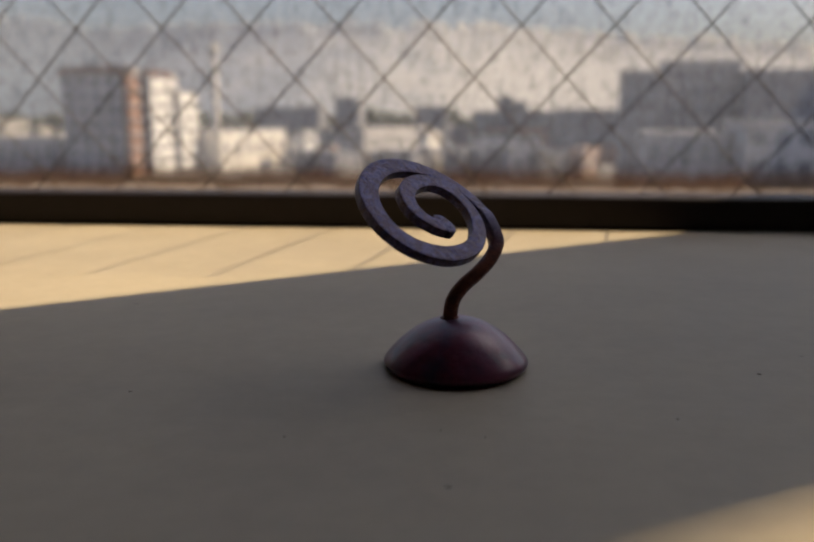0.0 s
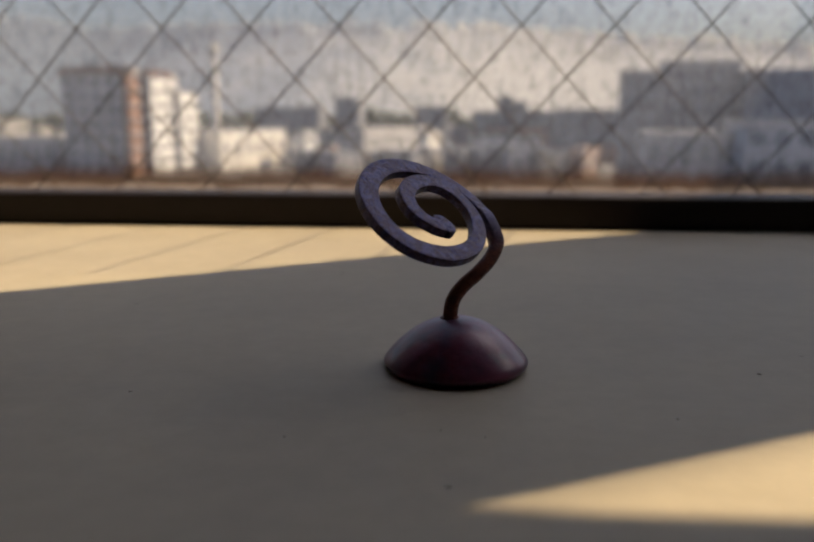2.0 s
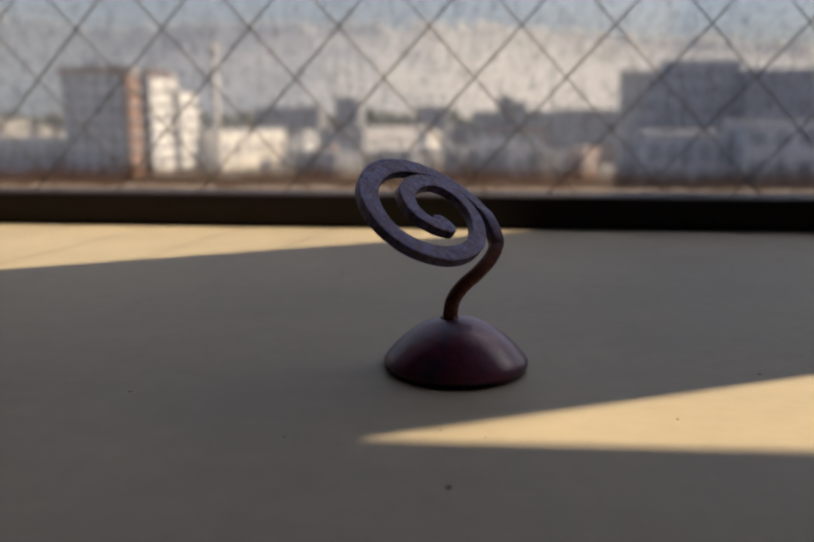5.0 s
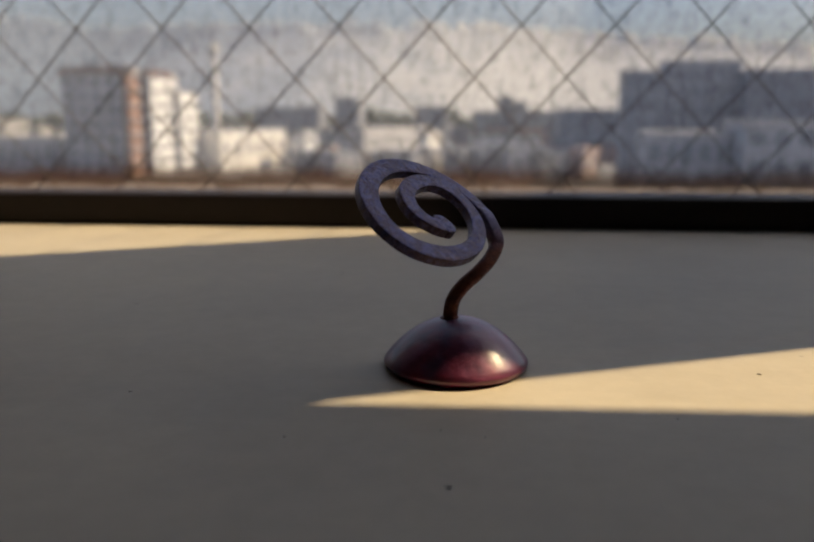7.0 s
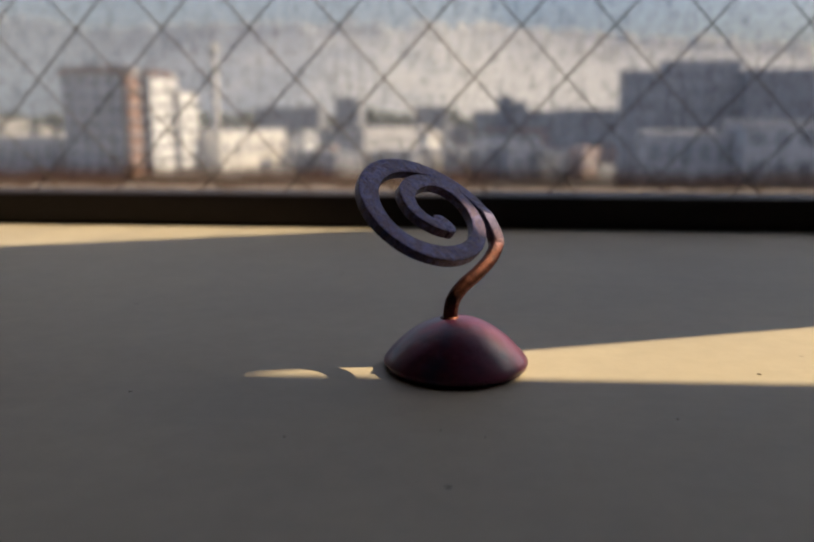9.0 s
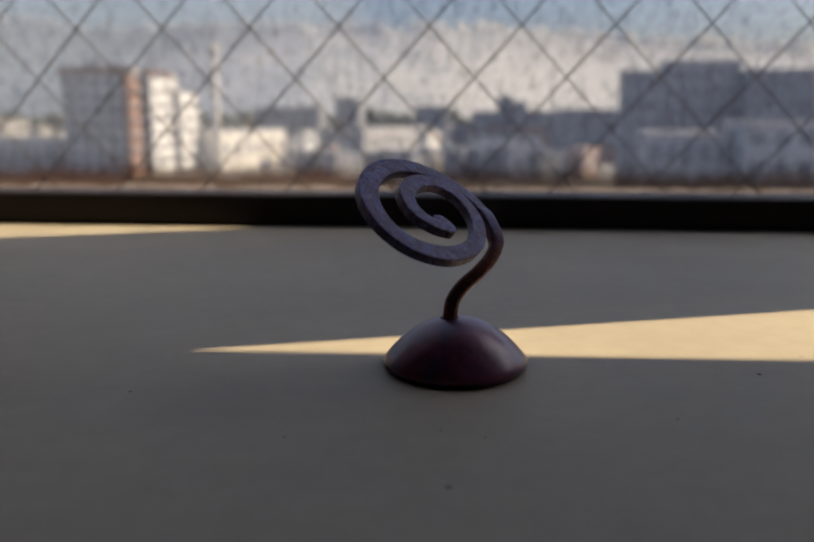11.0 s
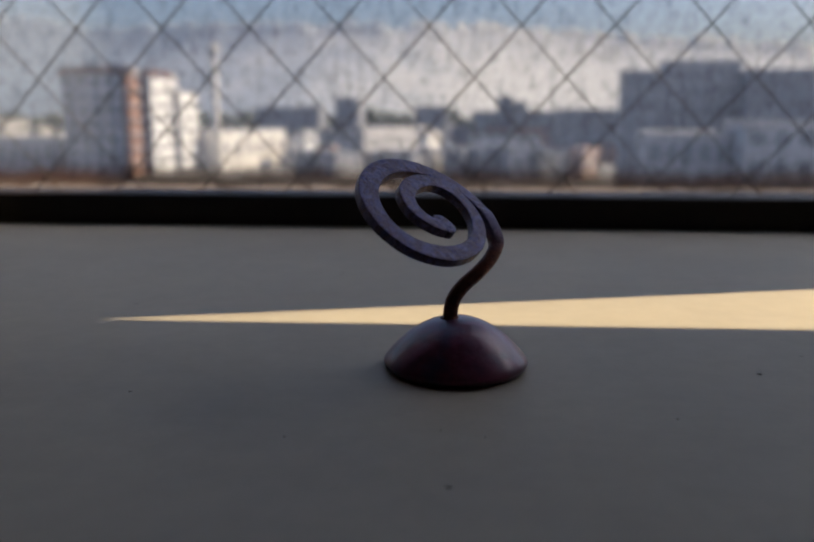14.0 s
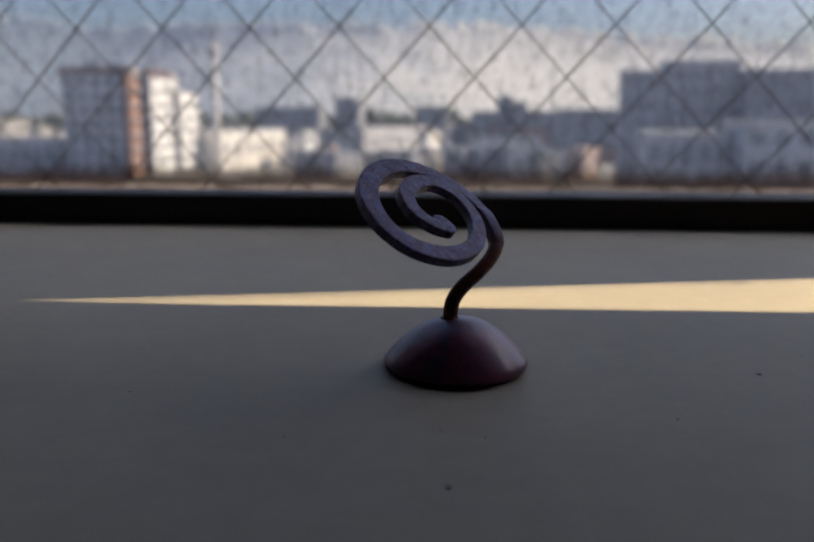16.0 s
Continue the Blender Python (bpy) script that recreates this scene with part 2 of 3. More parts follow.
def lathe(profile, steps=64):
    bm = bmesh.new()
    rings = []
    for r, z in profile:
        if r < 1e-6:
            rings.append([bm.verts.new((0, 0, z))])
        else:
            rings.append([bm.verts.new((r * math.cos(2 * math.pi * k / steps), r * math.sin(2 * math.pi * k / steps), z)) for k in range(steps)])
    for a, b in zip(rings, rings[1:]):
        for k in range(steps):
            n = (k + 1) % steps
            if len(a) == 1:
                bm.faces.new((a[0], b[k], b[n]))
            elif len(b) == 1:
                bm.faces.new((a[k], a[n], b[0]))
            else:
                bm.faces.new((a[k], a[n], b[n], b[k]))
    return bm


def sweep(points, ups, wide, thick, power, first, last, sides=56):
    """A bar along points; its section is a rounded rectangle, wide across and thick along ups."""
    bm = bmesh.new()
    rings = []
    for i in range(first, last):
        p = points[i]
        tangent = (points[min(i + 1, len(points) - 1)] - points[max(i - 1, 0)]).normalized()
        up = (ups[i] - tangent * ups[i].dot(tangent)).normalized()
        across = tangent.cross(up)
        ring = []
        for k in range(sides):
            a = 2 * math.pi * k / sides
            c, s = math.cos(a), math.sin(a)
            q = 2 / power[i]
            u = math.copysign(abs(c) ** q, c) * wide[i] / 2
            v = math.copysign(abs(s) ** q, s) * thick[i] / 2
            ring.append(bm.verts.new(p + across * u + up * v))
        rings.append(ring)
    for a, b in zip(rings, rings[1:]):
        for k in range(sides):
            n = (k + 1) % sides
            bm.faces.new((a[k], a[n], b[n], b[k]))
    bm.faces.new(rings[0])
    bm.faces.new(rings[-1][::-1])
    return bm


def thing(name, label, category, at=(0, 0, 0), group="", kind=""):
    e = new(name)
    e.location = at
    e.empty_display_size = 0.02
    return tagged(e, label, category, group, kind)


def setting(name, bm, mat, label, category):
    return tagged(finish(name, bm, mat), label, category, kind="structure")


# ---- the room ----
setting("floor", box(-2.2, 2.2, -2.6, 0.86, -0.85, -0.75), FLOOR, "grey-brown floor of a plain room", "floor")
setting("ceiling", box(-2.2, 2.2, -2.6, 0.86, 2.36, 2.46), PLASTER, "cream plaster ceiling above the window", "ceiling")
setting("wall_back", box(-2.2, 2.2, -2.75, -2.6, -0.85, 2.42), PLASTER, "plain cream wall behind the table", "wall")
setting("wall_left", box(-2.35, -2.2, -2.75, 0.86, -0.85, 2.42), PLASTER, "plain cream side wall of the room", "wall")
setting("wall_right", box(2.2, 2.35, -2.75, 0.86, -0.85, 2.42), PLASTER, "plain cream side wall beside the window", "wall")
setting("wall_window", box(-2.2, 2.2, 0.63, 0.86, -0.75, -0.004), PLASTER, "cream parapet wall under the wide window", "wall")
setting("wall_lintel", box(-2.2, 2.2, 0.63, 0.86, 2.10, 2.36), PLASTER, "cream lintel over the wide window", "wall")
# Upper wall and roof edge are unseen, added to hold the shading boards.
setting("wall_upper", box(-2.35, 6.5, 0.63, 0.86, 2.46, 7.2), PLASTER, "plain unseen upper wall added above the window", "wall")
setting("canopy", box(-2.35, 6.5, 0.86, 2.2, 6.45, 7.2), PLASTER, "unseen roof edge added to carry the shading boards", "roof")
# Low stepped wall, also unseen and added.
setting("wall_sill", box(1.2, 2.2, 0.802, 0.86, 0.452, 0.75, 0, box(0.75, 2.2, 0.802, 0.86, 0.0, 0.45)), PLASTER, "unseen low wall added outside the window", "wall")
setting("wall_corner", box(-2.2, -0.60, 0.63, 0.86, 0.0, 2.10), PLASTER, "cream wall beside the window", "wall")

table = thing("window_table", "pale beige board table standing against the window", "table")
part("tabletop", box(-1.45, 2.0, -0.35, 0.629, -0.03, 0.0, 0.003), TABLE, table)
for lx in (-1.38, 1.93):
    for ly in (-0.28, 0.55):
        part("leg", box(lx - 0.03, lx + 0.03, ly - 0.03, ly + 0.03, -0.75, -0.03, 0.003), DARKWOOD, table)


# ---- windows: black rails, putty bead, dirty glass with a diamond mesh in it ----
PITCH_X, PITCH_Z = 0.0733, 0.0808
CROSS_X, CROSS_Z = -0.3289, 0.1604
GLASS_Y = 0.650


def window(name, x0, x1):
    z0, z1 = 0.0, 2.10
    w = thing(name, "wide window of dirty wired glass in a black frame", "window", kind="structure")
    part("bottom_rail", box(x0, x1, 0.630, 0.685, z0, 0.0255, 0.002), BLACK, w, "black painted bottom rail")
    part("top_rail", box(x0, x1, 0.630, 0.685, z1 - 0.05, z1, 0.002), BLACK, w)
    for a in (x0, x1 - 0.05):
        part("stile", box(a, a + 0.05, 0.632, 0.683, 0.0255, z1 - 0.05, 0.002), BLACK, w)
    pane = part("pane", box(x0 + 0.05, x1 - 0.05, GLASS_Y - 0.0028, GLASS_Y + 0.0028, 0.0255, z1 - 0.05), GLASS, w, "dusty glass with brown grime along its lower edge")
    pane.visible_shadow = False
    a0, a1, b0, b1 = x0 + 0.05, 0.75, 0.0255, 0.62
    slope = PITCH_Z / PITCH_X
    for sign in (1, -1):
        for k in range(-40, 60):
            c = CROSS_X + k * PITCH_X
            ends = []
            for z in (b0, b1):
                ends.append((c + sign * (z - CROSS_Z) / slope, z))
            (xa, za), (xb, zb) = ends
            lo, hi = (a0 - xa) / (xb - xa), (a1 - xa) / (xb - xa)
            lo, hi = max(0, min(lo, hi)), min(1, max(lo, hi))
            if hi - lo < 0.01:
                continue
            p = [Vector((xa + (xb - xa) * s, GLASS_Y - 0.0024 + 0.0003 * sign, za + (zb - za) * s)) for s in (lo, hi)]
            d = p[1] - p[0]
            bm = bmesh.new()
            bmesh.ops.create_cone(bm, segments=6, radius1=0.00060 + 0.00006 * sign, radius2=0.00060 + 0.00006 * sign, depth=d.length, cap_ends=True,
                                  matrix=Matrix.Translation((p[0] + p[1]) / 2) @ d.to_track_quat("Z", "Y").to_matrix().to_4x4())
            part("wire", bm, WIRE, pane)
    return w


window("window_1", -0.60, 2.2)


ledge = bmesh.new()
rnd = random.Random(8)
at = -0.60
while at < 2.2:
    step = min(rnd.uniform(0.25, 0.6), 2.2 - at)
    box(at, at + step - 0.002, 0.688, 0.800, -0.003, 0.0205 + rnd.uniform(-0.0006, 0.0006), 0.002, ledge)
    at += step
setting("window_ledge", ledge, PUTTY, "pale stained concrete ledge outside the glass", "ledge")


# Unseen, added so the fixed sun's shade travels: a lowered blind, slats at the window, broad boards further out.
def blind():
    b = thing("shadow_blind", "unseen grey cloth blind added to cast the near edge of shade", "blind")
    part("cloth", box(0.35, 1.97, 0.0, 0.002, 0.0, 0.95), CLOTH, b)
    part("bottom_bar", box(0.35, 1.97, -0.002, 0.006, 0.0, 0.02, 0.002), BLACK, b)
    return b


def shade_board(x0, x1, low, high):
    b = thing("shade_board", "unseen plain grey board added to shade the table", "shutter", group="shading boards")
    part("panel", box(x0, x1, -0.004, 0.004, low, high, 0.001), BOARD, b)
    part("hanging_rail", box(x0, x1, -0.008, 0.008, high, high + 0.03, 0.003), BLACK, b)
    return b


shadow_blind = blind()
board_outer = shade_board(0.0, 0.22, -0.54, 1.45)
board_middle = shade_board(-0.25, 0.25, -0.70, 2.60)
board_between = shade_board(-0.25, 0.25, -0.70, 2.60)
board_next = shade_board(-0.25, 0.25, -0.70, 2.60)
board_inner = shade_board(-0.14, 0.0, -0.64, 1.20)


# ---- the card holder: a domed foot, an S-bent stem and a flat forged spiral ----
FOOT = Vector((-0.0048, 0.2733, 0.0))
holder = thing("spiral_card_holder", "small dark patinated iron spiral holder on a domed foot", "ornament", FOOT)
R, H = 0.0262, 0.0188
profile = [(0.0, 0.0), (R * 0.90, 0.0), (R * 0.955, 0.0006), (R * 0.985, 0.0014), (R * 0.998, 0.0022), (R, 0.0027), (R * 0.997, 0.0032)]
for k in range(1, 25):
    r = 1 - k / 24
    profile.append((R * 0.990 * r, 0.0036 + (H - 0.0036) * (1 - r ** 2.15)))
foot = part("domed_foot", lathe(profile, 72), DOME, holder, "purple-brown lacquered metal dome", True)

DISC = Vector((-0.0158, 0.2697, 0.0571)) - FOOT
E1 = Vector((0.8362, -0.0161, -0.5482)).normalized()
E2 = Vector((0.2430, 1.1270, 0.3350))
AXIS = E1.cross(E2).normalized()
TURN = (38, 50, 62, 88, 125, 160, 215, 265, 300, 335, 370, 400, 422, 445, 465, 490, 525, 565, 610, 655, 695, 722)
REACH = (150, 141, 135, 122, 115, 116, 118, 115, 108, 106, 109, 110, 108, 103, 92, 71, 51, 34, 27, 29, 42, 63)
BREADTH = (28, 29, 30, 34, 40, 42, 42, 41, 40, 36, 33, 31, 31, 32, 34, 36, 36, 34, 32, 30, 31, 31)
UNIT = 0.00019


def on_spiral(deg):
    r = sum(np.interp(deg + o, TURN, REACH) for o in (-10, -5, 0, 5, 10)) / 5 * UNIT
    r -= 9 * UNIT * max(0.0, min(1.0, (deg - 688) / 14))
    a = radians(deg)
    return DISC + E1 * (r * math.cos(a)) + E2 * (r * math.sin(a))


def glide(knots, steps):
    """Points along a smooth curve through the knots."""
    pts = []
    for i in range(len(knots) - 1):
        p0, p1, p2, p3 = knots[max(i - 1, 0)], knots[i], knots[i + 1], knots[min(i + 2, len(knots) - 1)]
        for k in range(steps):
            u = k / steps
            pts.append(0.5 * (2 * p1 + (p2 - p0) * u + (2 * p0 - 5 * p1 + 4 * p2 - p3) * u * u + (3 * p1 - p0 - 3 * p2 + p3) * u ** 3))
    return pts


KNOTS = [Vector(v) - FOOT for v in ((-0.0070, 0.2733, 0.0160), (-0.0068, 0.2733, 0.0207), (-0.0058, 0.2733, 0.0252), (-0.0024, 0.2755, 0.0297),
                                    (0.0030, 0.2790, 0.0341), (0.0077, 0.2840, 0.0390), (0.0094, 0.2885, 0.0442))] + [on_spiral(42), on_spiral(50)]
stem = glide(KNOTS, 9)
coil = [on_spiral(50 + (722 - 50) * k / 150) for k in range(151)]
spine = stem + coil
split = len(stem) - 6
ups, wide, thick, power = [], [], [], []
for k, p in enumerate(spine):
    v = min(1.0, k / len(stem))
    ups.append(Vector((0.1, -0.9, 0.35)).lerp(AXIS, max(0.0, min(1.0, (v - 0.35) / 0.6))))
    deg = 50 + (722 - 50) * max(0, k - len(stem)) / 150
    flat = max(0.0, min(1.0, (v - 0.68) / 0.32))
    wide.append(0.0053 + (np.interp(deg, TURN, BREADTH) * UNIT * 0.95 - 0.0053) * flat)
    thick.append(0.0050 - 0.0015 * flat)
    power.append(2.6 + 9.0 * flat)
    if deg > 684:
        wide[-1] *= 1.0 + 0.55 * math.sin(min(1.0, (deg - 684) / 18) * math.pi / 2)
    if deg > 712:
        wide[-1] *= max(0.45, math.sqrt(1 - min(0.9, ((deg - 712) / 10) ** 2)))
rod = part("stem", sweep(spine, ups, wide, thick, power, 0, split + 1), STEM, holder, "bent brown iron stem with lit copper put into its colour", True)
part("spiral", sweep(spine, ups, wide, thick, power, split, len(spine)), IRON, holder, "flat blue-brown forged iron spiral", True)
collar = lathe([(0.0033, 0.0), (0.0040, 0.0003), (0.0036, 0.0014), (0.0026, 0.0020)], 24)
bmesh.ops.translate(collar, verts=collar.verts[:], vec=Vector((-0.0069, 0.2733, H - 0.0016)) - FOOT)
part("weld", collar, STEM, rod, "", True)

# ---- crumbs of dirt lying on the table ----
def crumb(x, y, size, seed):
    bm = bmesh.new()
    bmesh.ops.create_icosphere(bm, subdivisions=2, radius=size)
    for v in bm.verts:
        v.co *= 1 + 0.5 * noise.noise(v.co * 900 + Vector((seed, 0, 0)))
        v.co.x *= 1.7
        v.co.z = max(-0.3 * size, v.co.z * 0.45)
    ob = finish("crumb", bm, CRUMB, True)
    ob.location = (x, y, 0.28 * size)
    ob.rotation_euler.z = seed
    return tagged(ob, "tiny dark crumb of dirt on the table", "crumb", "crumbs on the table")


for k, (x, y, size) in enumerate(((-0.0047, 0.1781, 0.0007), (0.0632, 0.2281, 0.0007), (0.1027, 0.2729, 0.0007), (-0.1120, 0.2374, 0.0006),
                                  (-0.0079, 0.2134, 0.0004), (0.0051, 0.2096, 0.0004), (-0.0521, 0.2052, 0.0006))):
    crumb(x, y, size * 0.7, k * 1.3)


# ---- the town beyond the glass ----
DEEP = -12.0
land = bmesh.new()
bmesh.ops.create_grid(land, x_segments=2, y_segments=2, size=4000, matrix=Matrix.Translation((0, 4001, DEEP)))
setting("ground", land, GROUND, "grey town ground reaching the hills", "ground")


def ridge():
    bm = bmesh.new()
    rnd = random.Random(11)
    prev = None
    n = 900
    for k in range(n + 1):
        x = -1700 + 3200 * k / n
        tuft = rnd.uniform(0, 26) * (0.6 + 0.8 * abs(noise.noise((x * 0.02, 7, 0)))) + 9 * noise.noise((x * 0.06, 0, 0)) + 9 * noise.noise((x * 0.017, 3, 0))
        top = np.interp(x, (-1700, -950, -780, -450, -100, 180, 320, 500, 640, 1500), (196, 186, 168, 160, 160, 150, 142, 121, 112, 70)) + 4 * math.sin(x * 0.013 + 1) + tuft - 4
        y = 1500 + 30 * math.sin(x * 0.006)
        even = top - tuft
        cols = [bm.verts.new((x, y - 260, DEEP)), bm.verts.new((x, y - 150, even * 0.45)), bm.verts.new((x, y - 8, even * 0.96)),
                bm.verts.new((x, y, top)), bm.verts.new((x, y + 300, DEEP))]
        if prev:
            for a in range(4):
                bm.faces.new((prev[a], cols[a], cols[a + 1], prev[a + 1]))
        prev = cols
    return bm


hill = setting("backdrop", ridge(), WOODS, "wooded ridge behind the town with haze put into its colour", "hill")
for face in hill.data.polygons:
    face.use_smooth = True


def building(label, x0, x1, y0, y1, top, mat, storeys=0, bays=0, side=0, parapet=0.6, name="town_building", pane=DULL, roof=ROOF):
    b = thing(name, label, "building", ((x0 + x1) / 2, (y0 + y1) / 2, DEEP))
    cx, cy = (x0 + x1) / 2, (y0 + y1) / 2
    x0, x1, y0, y1, t = x0 - cx, x1 - cx, y0 - cy, y1 - cy, top - DEEP
    part("wall", box(x0, x1, y0, y1, 0, t), mat, b)
    part("roof", box(x0 - 0.2, x1 + 0.2, y0 - 0.2, y1 + 0.2, t, t + parapet), roof, b)
    for s in range(storeys):
        z = t * (s + 0.35) / storeys
        hgt = t / storeys * 0.45
        for k in range(bays):
            w = (x1 - x0) / bays
            x = x0 + w * (k + 0.2)
            part("window", box(x, x + w * 0.6, y0 - 0.12, y0 + 0.05, z, z + hgt), pane, b)
        for k in range(side):
            w = (y1 - y0) / side
            y = y0 + w * (k + 0.2)
            part("window", box(x1 - 0.05, x1 + 0.12, y, y + w * 0.6, z, z + hgt), pane, b)
    return b


def apartment_block():
    b = thing("apartment_building", "grey apartment building with brown and white balcony fronts", "building", (-66.7, 150, DEEP))
    part("wall", box(-14.6, 0.0, 2, 26, 0, 20.8), PALE, b)
    part("roof", box(-14.2, -0.4, 2.4, 25, 20.8, 21.3), ROOF, b)
    part("parapet", box(-14.7, 0.1, 1.7, 2.3, 20.0, 21.4), RUST, b, "weathered brown parapet")
    part("parapet", box(2.6, 4.35, -0.1, 11.8, 19.9, 20.9), RUST, b, "weathered brown parapet")
    part("stair_tower", box(0.01, 4.0, 0.2, 12, 0, 19.8), GREY, b)
    part("balcony_core", box(1.4, 2.2, -5.4, 0.18, 0, 19.6), RUST, b)
    part("annex", box(-1.0, 4.7, 13, 25, 0, 17.4), GREY, b)
    for s in range(7):
        z = 0.6 + s * 2.75
        front = part("balcony", box(1.3, 2.5, -5.6, -0.02, z, z + 1.25), BROWN, b, "brown balcony front")
        part("slab", box(1.45, 2.75, -5.2, -0.02, z - 0.2, z - 0.02), WHITE, front, "pale balcony slab")
        part("window", box(2.9, 3.8, 0.08, 0.3, z + 0.5, z + 2.0), PANE, b)
        part("white_panel", box(3.9, 4.25, 0.4, 11.6, z, z + 2.1), WHITE, b, "white balcony front in the sun")
        if s < 6:
            part("white_panel", box(4.6, 4.95, 13.4, 24.6, z + 0.3, z + 2.4), WHITE, b, "white balcony front in the sun")
        for k in range(5):
            part("window", box(-13.6 + k * 2.75, -12.2 + k * 2.75, 1.9, 2.1, z + 0.8, z + 2.1), DULL, b)
    for x in (-12, -6.5):
        part("roof_house", box(x, x + 3.5, 6, 12, 21.3, 22.3), GREY, b)
    return b


def corner_house(label, x, y, top, wide, deep, mat, turn=62, storeys=1, bays=3, roof=ROOF):
    """A house that turns one front to the sun; its near corner stands at x, y."""
    b = thing("town_house", label, "building", (x, y, DEEP))
    b.rotation_euler.z = radians(turn)
    t = top - DEEP
    part("wall", box(0, wide, 0, deep, 0, t), mat, b)
    part("roof", box(-0.25, wide + 0.25, -0.25, deep + 0.25, t, t + 0.35), roof, b)
    for s in range(storeys):
        for k in range(bays):
            w = wide / bays
            z = t * (s + 0.4) / storeys
            part("window", box(w * (k + 0.3), w * (k + 0.65), -0.10, 0.05, z, z + t / storeys * 0.32), DULL, b)
    return b


apartment_block()
# Office blocks in greys lifted for haze.
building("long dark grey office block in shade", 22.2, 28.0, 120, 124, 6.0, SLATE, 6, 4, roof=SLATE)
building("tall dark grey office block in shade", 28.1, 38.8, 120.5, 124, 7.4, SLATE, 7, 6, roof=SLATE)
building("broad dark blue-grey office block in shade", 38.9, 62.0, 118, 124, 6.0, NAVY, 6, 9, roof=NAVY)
# Two pale blocks added for the hazy lower part of the offices.
building("low pale block added as haze before an office block", 33.4, 60.0, 100, 108, -1.2, PALE, 3, 9, roof=PALE)
building("lower pale block added as haze before an office block", 22.5, 33.0, 104, 110, -2.6, PALE, 2, 5, roof=PALE)
corner_house("low white sunlit hall with a shaded end", -55.9, 172, -3.4, 21.5, 6.4, CREAM, 62, 1, 6, WHITE)
corner_house("small cream house beside a hall", -39.0, 180, -3.2, 5.2, 2.5, WHITE, 62, 2, 2)
corner_house("small white shed beside a hall", -42.6, 185, -4.6, 3.4, 1.5, WHITE, 62, 1, 1)
corner_house("small cream house at the edge of town", -118.2, 190, -1.2, 7.5, 3.0, BUFF, 62, 2, 3, BUFF)
corner_house("low cream house at the edge of town", -108.8, 190, -3.1, 4.2, 2.0, BUFF, 62, 1, 2, BUFF)
corner_house("long white warehouse far off", -30.7, 222, -3.4, 34.0, 4.0, PALE, 58, 1, 8, PALE)
corner_house("white house before a warehouse", -11.6, 205, -4.0, 6.5, 3.0, CREAM, 60, 2, 2)
corner_house("low pinkish house before an office block", 20.9, 150, -6.3, 7.5, 3.0, PINK, 60, 1, 3, PINK)
building("long low shed in haze-pale colour before small houses", -109.6, -88.0, 160, 166, -5.0, PALE, 1, 8, roof=PALE)
rnd = random.Random(3)
x = -35.0
while x < 19.0:
    wide = rnd.uniform(3.0, 6.5)
    corner_house("low house in the near part of town", x, rnd.uniform(148, 160), rnd.uniform(-7.6, -5.8), wide, rnd.uniform(3, 6), rnd.choice((PALE, PALE, SLATE, PALE, BUFF)), rnd.uniform(20, 50), 1, 2, rnd.choice((PALE, GREY, SLATE)))
    x += wide * 0.8 + rnd.uniform(0.2, 1.4)
building("long blue-grey block among trees", -72.5, -51.2, 262, 274, 2.3, NAVY, 4, 7, roof=SLATE)
spire_tower = building("blue-grey tower block with a spire far off", -52.3, -43.6, 300, 320, 6.0, NAVY, 6, 3, roof=SLATE)
part("spire", box(-3.6, -3.1, -9.0, -8.5, 18.0, 23.0), ROOF, spire_tower)
building("grey block far off", -24.5, -11.2, 340, 352, 3.4, SLATE, 4, 5, roof=SLATE)
building("narrow grey tower block far off", 9.9, 14.4, 300, 320, 6.8, NAVY, 6, 2, roof=NAVY)
building("stepped grey block far off", 15.2, 20.0, 302, 320, 4.8, SLATE, 6, 2, roof=SLATE)
building("broad grey block far off", -0.1, 37.0, 340, 352, 1.3, SLATE, 4, 10, roof=SLATE)
building("long grey block behind small houses", 22.9, 40.0, 210, 222, 1.1, SLATE, 4, 6, roof=SLATE)

mast = thing("signal_mast", "tall pale mast with a round platform", "mast", (-66, 200, DEEP))
bm = bmesh.new()
bmesh.ops.create_cone(bm, segments=12, radius1=1.05, radius2=0.85, depth=27, cap_ends=True, matrix=Matrix.Translation((0, 0, 13.5)))
part("pole", bm, CREAM, mast)
part("platform", lathe([(0, 26.4), (1.1, 26.6), (1.6, 27.4), (1.7, 28.8), (1.1, 29.8), (0, 30.2)], 20), BUFF, mast)
bm = bmesh.new()
bmesh.ops.create_cone(bm, segments=8, radius1=0.5, radius2=0.15, depth=4, cap_ends=True, matrix=Matrix.Translation((0, 0, 32)))
part("aerial", bm, GREY, mast)

trees = bmesh.new()
rnd = random.Random(21)
for k in range(420):
    y = rnd.uniform(330, 520)
    x = rnd.uniform(-0.66, 0.40) * y
    size = rnd.uniform(1.8, 4.2)
    own = bmesh.ops.create_icosphere(trees, subdivisions=1, radius=size, matrix=Matrix.Translation((x, y, DEEP + size + rnd.uniform(2, 9))))
    for v in own["verts"]:
        v.co += Vector((rnd.uniform(-1, 1), rnd.uniform(-1, 1), rnd.uniform(-1, 1))) * size * 0.3
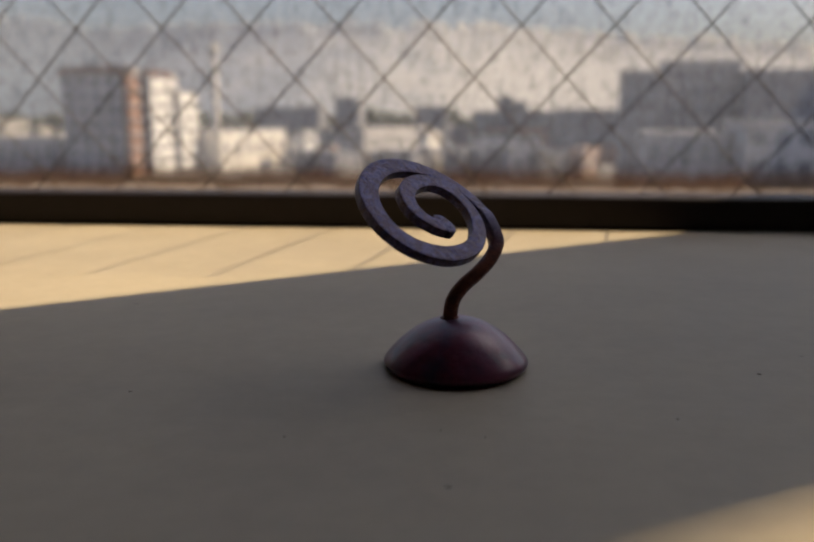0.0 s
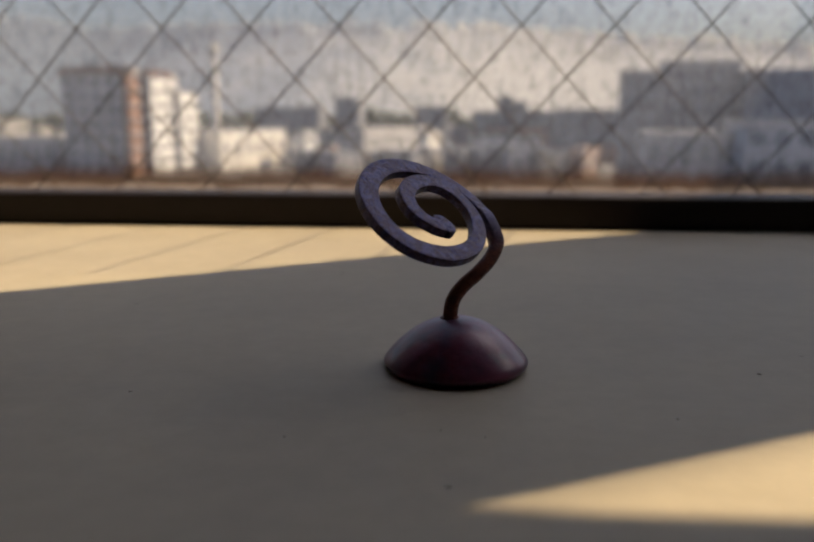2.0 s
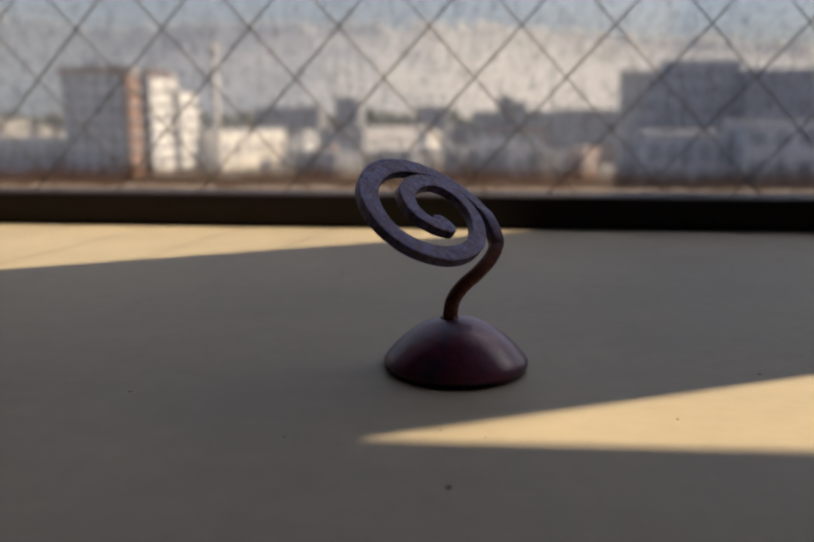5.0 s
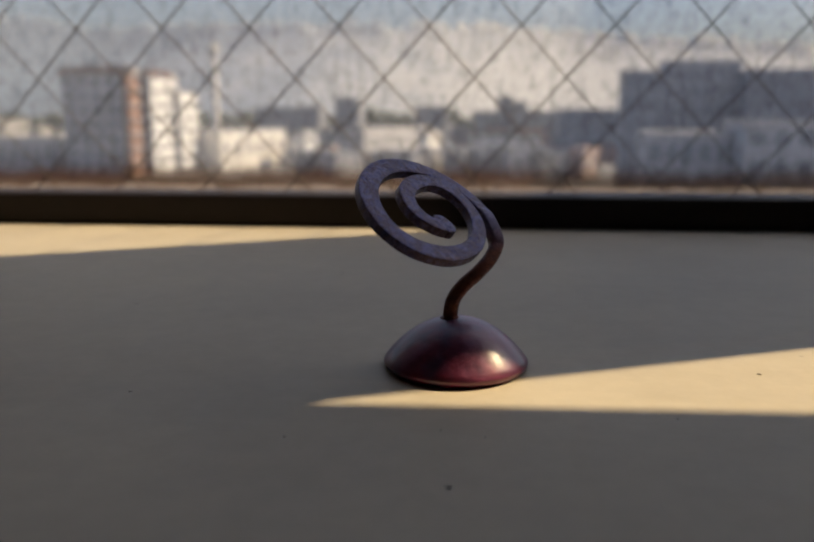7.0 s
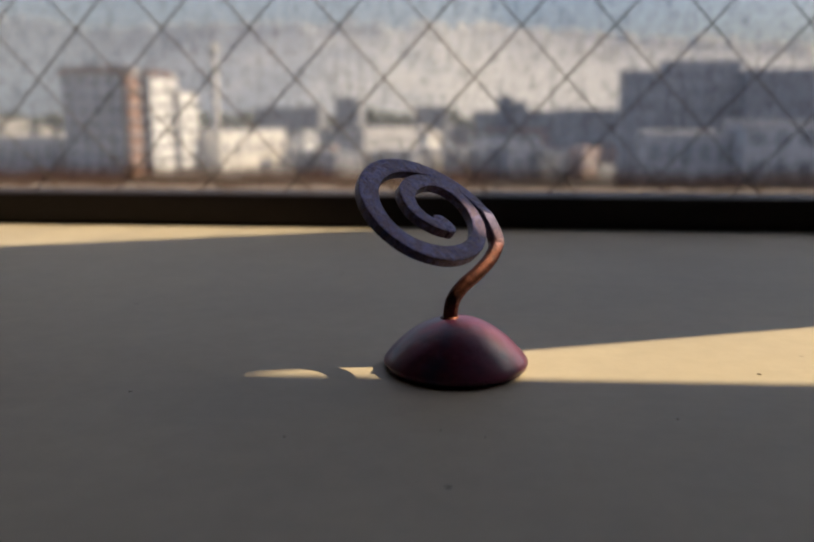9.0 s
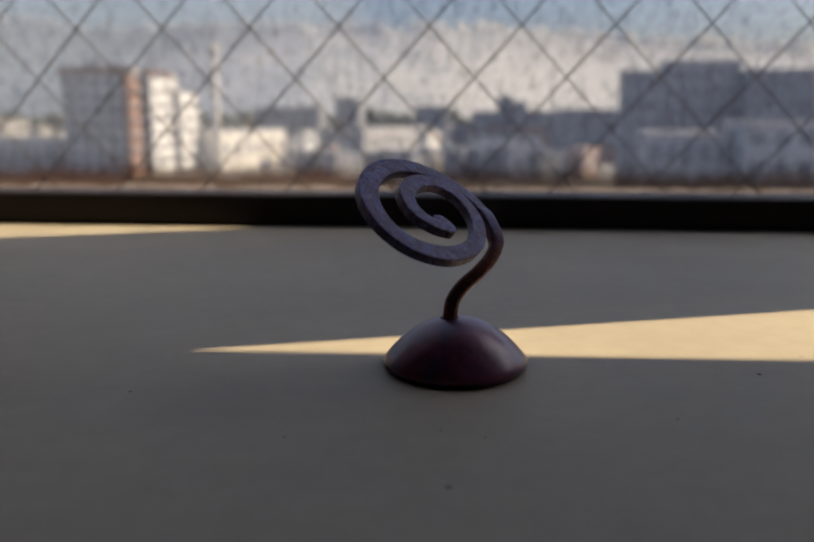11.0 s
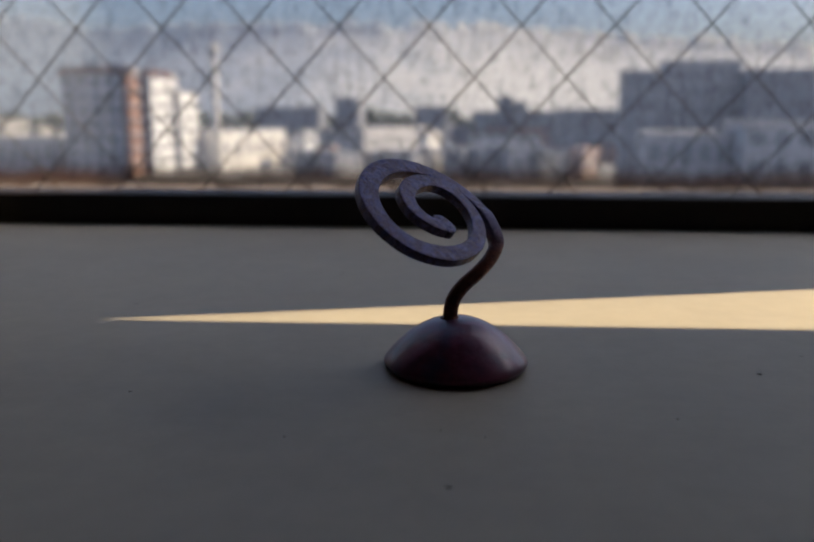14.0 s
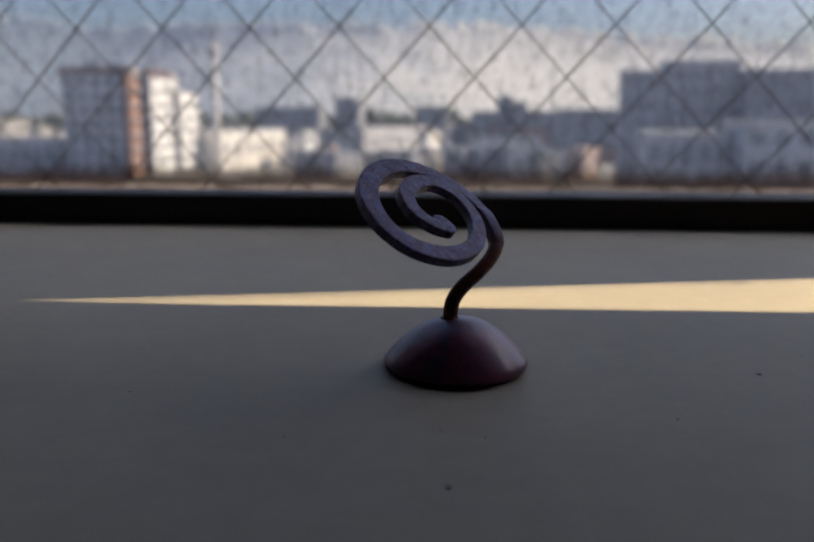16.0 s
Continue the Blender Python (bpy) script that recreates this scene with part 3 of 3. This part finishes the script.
tagged(finish("far_trees", trees, TREE), "dark far-off trees between the town houses", "trees", kind="stuff")

rnd = random.Random(5)
for k in range(46):
    y = rnd.uniform(190, 420)
    x = rnd.uniform(-0.62, 0.34) * y
    if abs(x / y + 0.40) < 0.10 and y < 230:
        continue
    w, d = rnd.uniform(7, 17), rnd.uniform(6, 12)
    top = rnd.choice((-7.5, -7, -6.5, -6, -5, -4.5))
    building("small town house among others", x, x + w, y, y + d, top, rnd.choice((GREY, WHITE, BROWN, GREY)), 2, 3, name="town_house", parapet=0.8)


# ---- the slow drift of the shade ----
# Each row: seconds, and the edge of the shade on the tabletop as y at x = 0 and its slope.
OUTER = [(0, 0.497, 0.716), (1.5, 0.522, 0.668), (3.5, 0.558, 0.596), (7, 0.624, 0.493), (9, 0.645, 0.405), (12.5, 0.722, 0.378), (16, 0.80, 0.33)]
INNER = [(0, 0.1390, 0.566), (1.5, 0.1618, 0.540), (3.5, 0.1970, 0.483), (7, 0.2562, 0.403), (9, 0.2902, 0.357), (12.5, 0.3485, 0.292), (14.5, 0.3830, 0.248), (16, 0.4090, 0.212)]
NEAR = [(0, 0.123, 0.016), (1.5, 0.1545, 0.018), (3.5, 0.1812, 0.022), (7, 0.2282, 0.026), (9, 0.2550, 0.028), (12.5, 0.3045, 0.028), (14.5, 0.3338, 0.027), (16, 0.3575, 0.026)]


def hung(y0, slope, plane, height):
    """The pose, in the upright plane at y = plane, of an edge whose shade is the line y0 + slope * x on the table."""
    run, rise = SUNWARD.x / SUNWARD.y, SUNWARD.z / SUNWARD.y
    spots = []
    for x in (-0.2, 0.2):
        far = plane - (y0 + slope * x)
        spots.append(Vector((x + far * run, plane, far * rise)))
    d = spots[0] - spots[1]
    if abs(slope) > 0.1:
        s = (height - spots[1].z) / d.z
        return spots[1].x + d.x * s, height, math.degrees(math.atan2(d.x, d.z))
    return spots[1].x, spots[1].z, math.degrees(math.atan2(d.z, -d.x))


# Moves the added blind and boards in place of the sun.
def motions():
    rows = []
    for t, y0, slope in NEAR:
        x, z, tilt = hung(y0, slope, 0.615, 0)
        rows.append((t, pose(0, 0.615, z + x * math.tan(radians(tilt)), 0, tilt, 0)))
    walk(shadow_blind, rows)
    between = ([], [], [])
    for t, y0, slope in INNER:
        oy = np.interp(t, [r[0] for r in OUTER], [r[1] for r in OUTER])
        os = np.interp(t, [r[0] for r in OUTER], [r[2] for r in OUTER])
        left, right = (0.5 - oy) / os, (0.5 - y0) / slope
        middle, span = (left + right) / 2, right - left
        left, right = min(left + 0.38, middle), max(right - 0.34, middle)
        for k in (0, 1, 2):
            x = left + (right - left) * k / 2
            share = 0.5 + (x - middle) / span
            m = os + (slope - os) * share
            between[k].append((t, 0.5 - m * x, m))
    for board, lines, plane, height in ((board_outer, OUTER, 0.80, 0.90), (board_middle, between[0], 2.00, 4.20), (board_between, between[1], 2.04, 4.31), (board_next, between[2], 2.08, 4.42), (board_inner, INNER, 0.59, 0.85)):
        rows = []
        for t, y0, slope in lines:
            x, z, tilt = hung(y0, slope, plane, height)
            rows.append((t, pose(x, plane, z, 0, tilt, 0)))
        walk(board, rows)


motions()
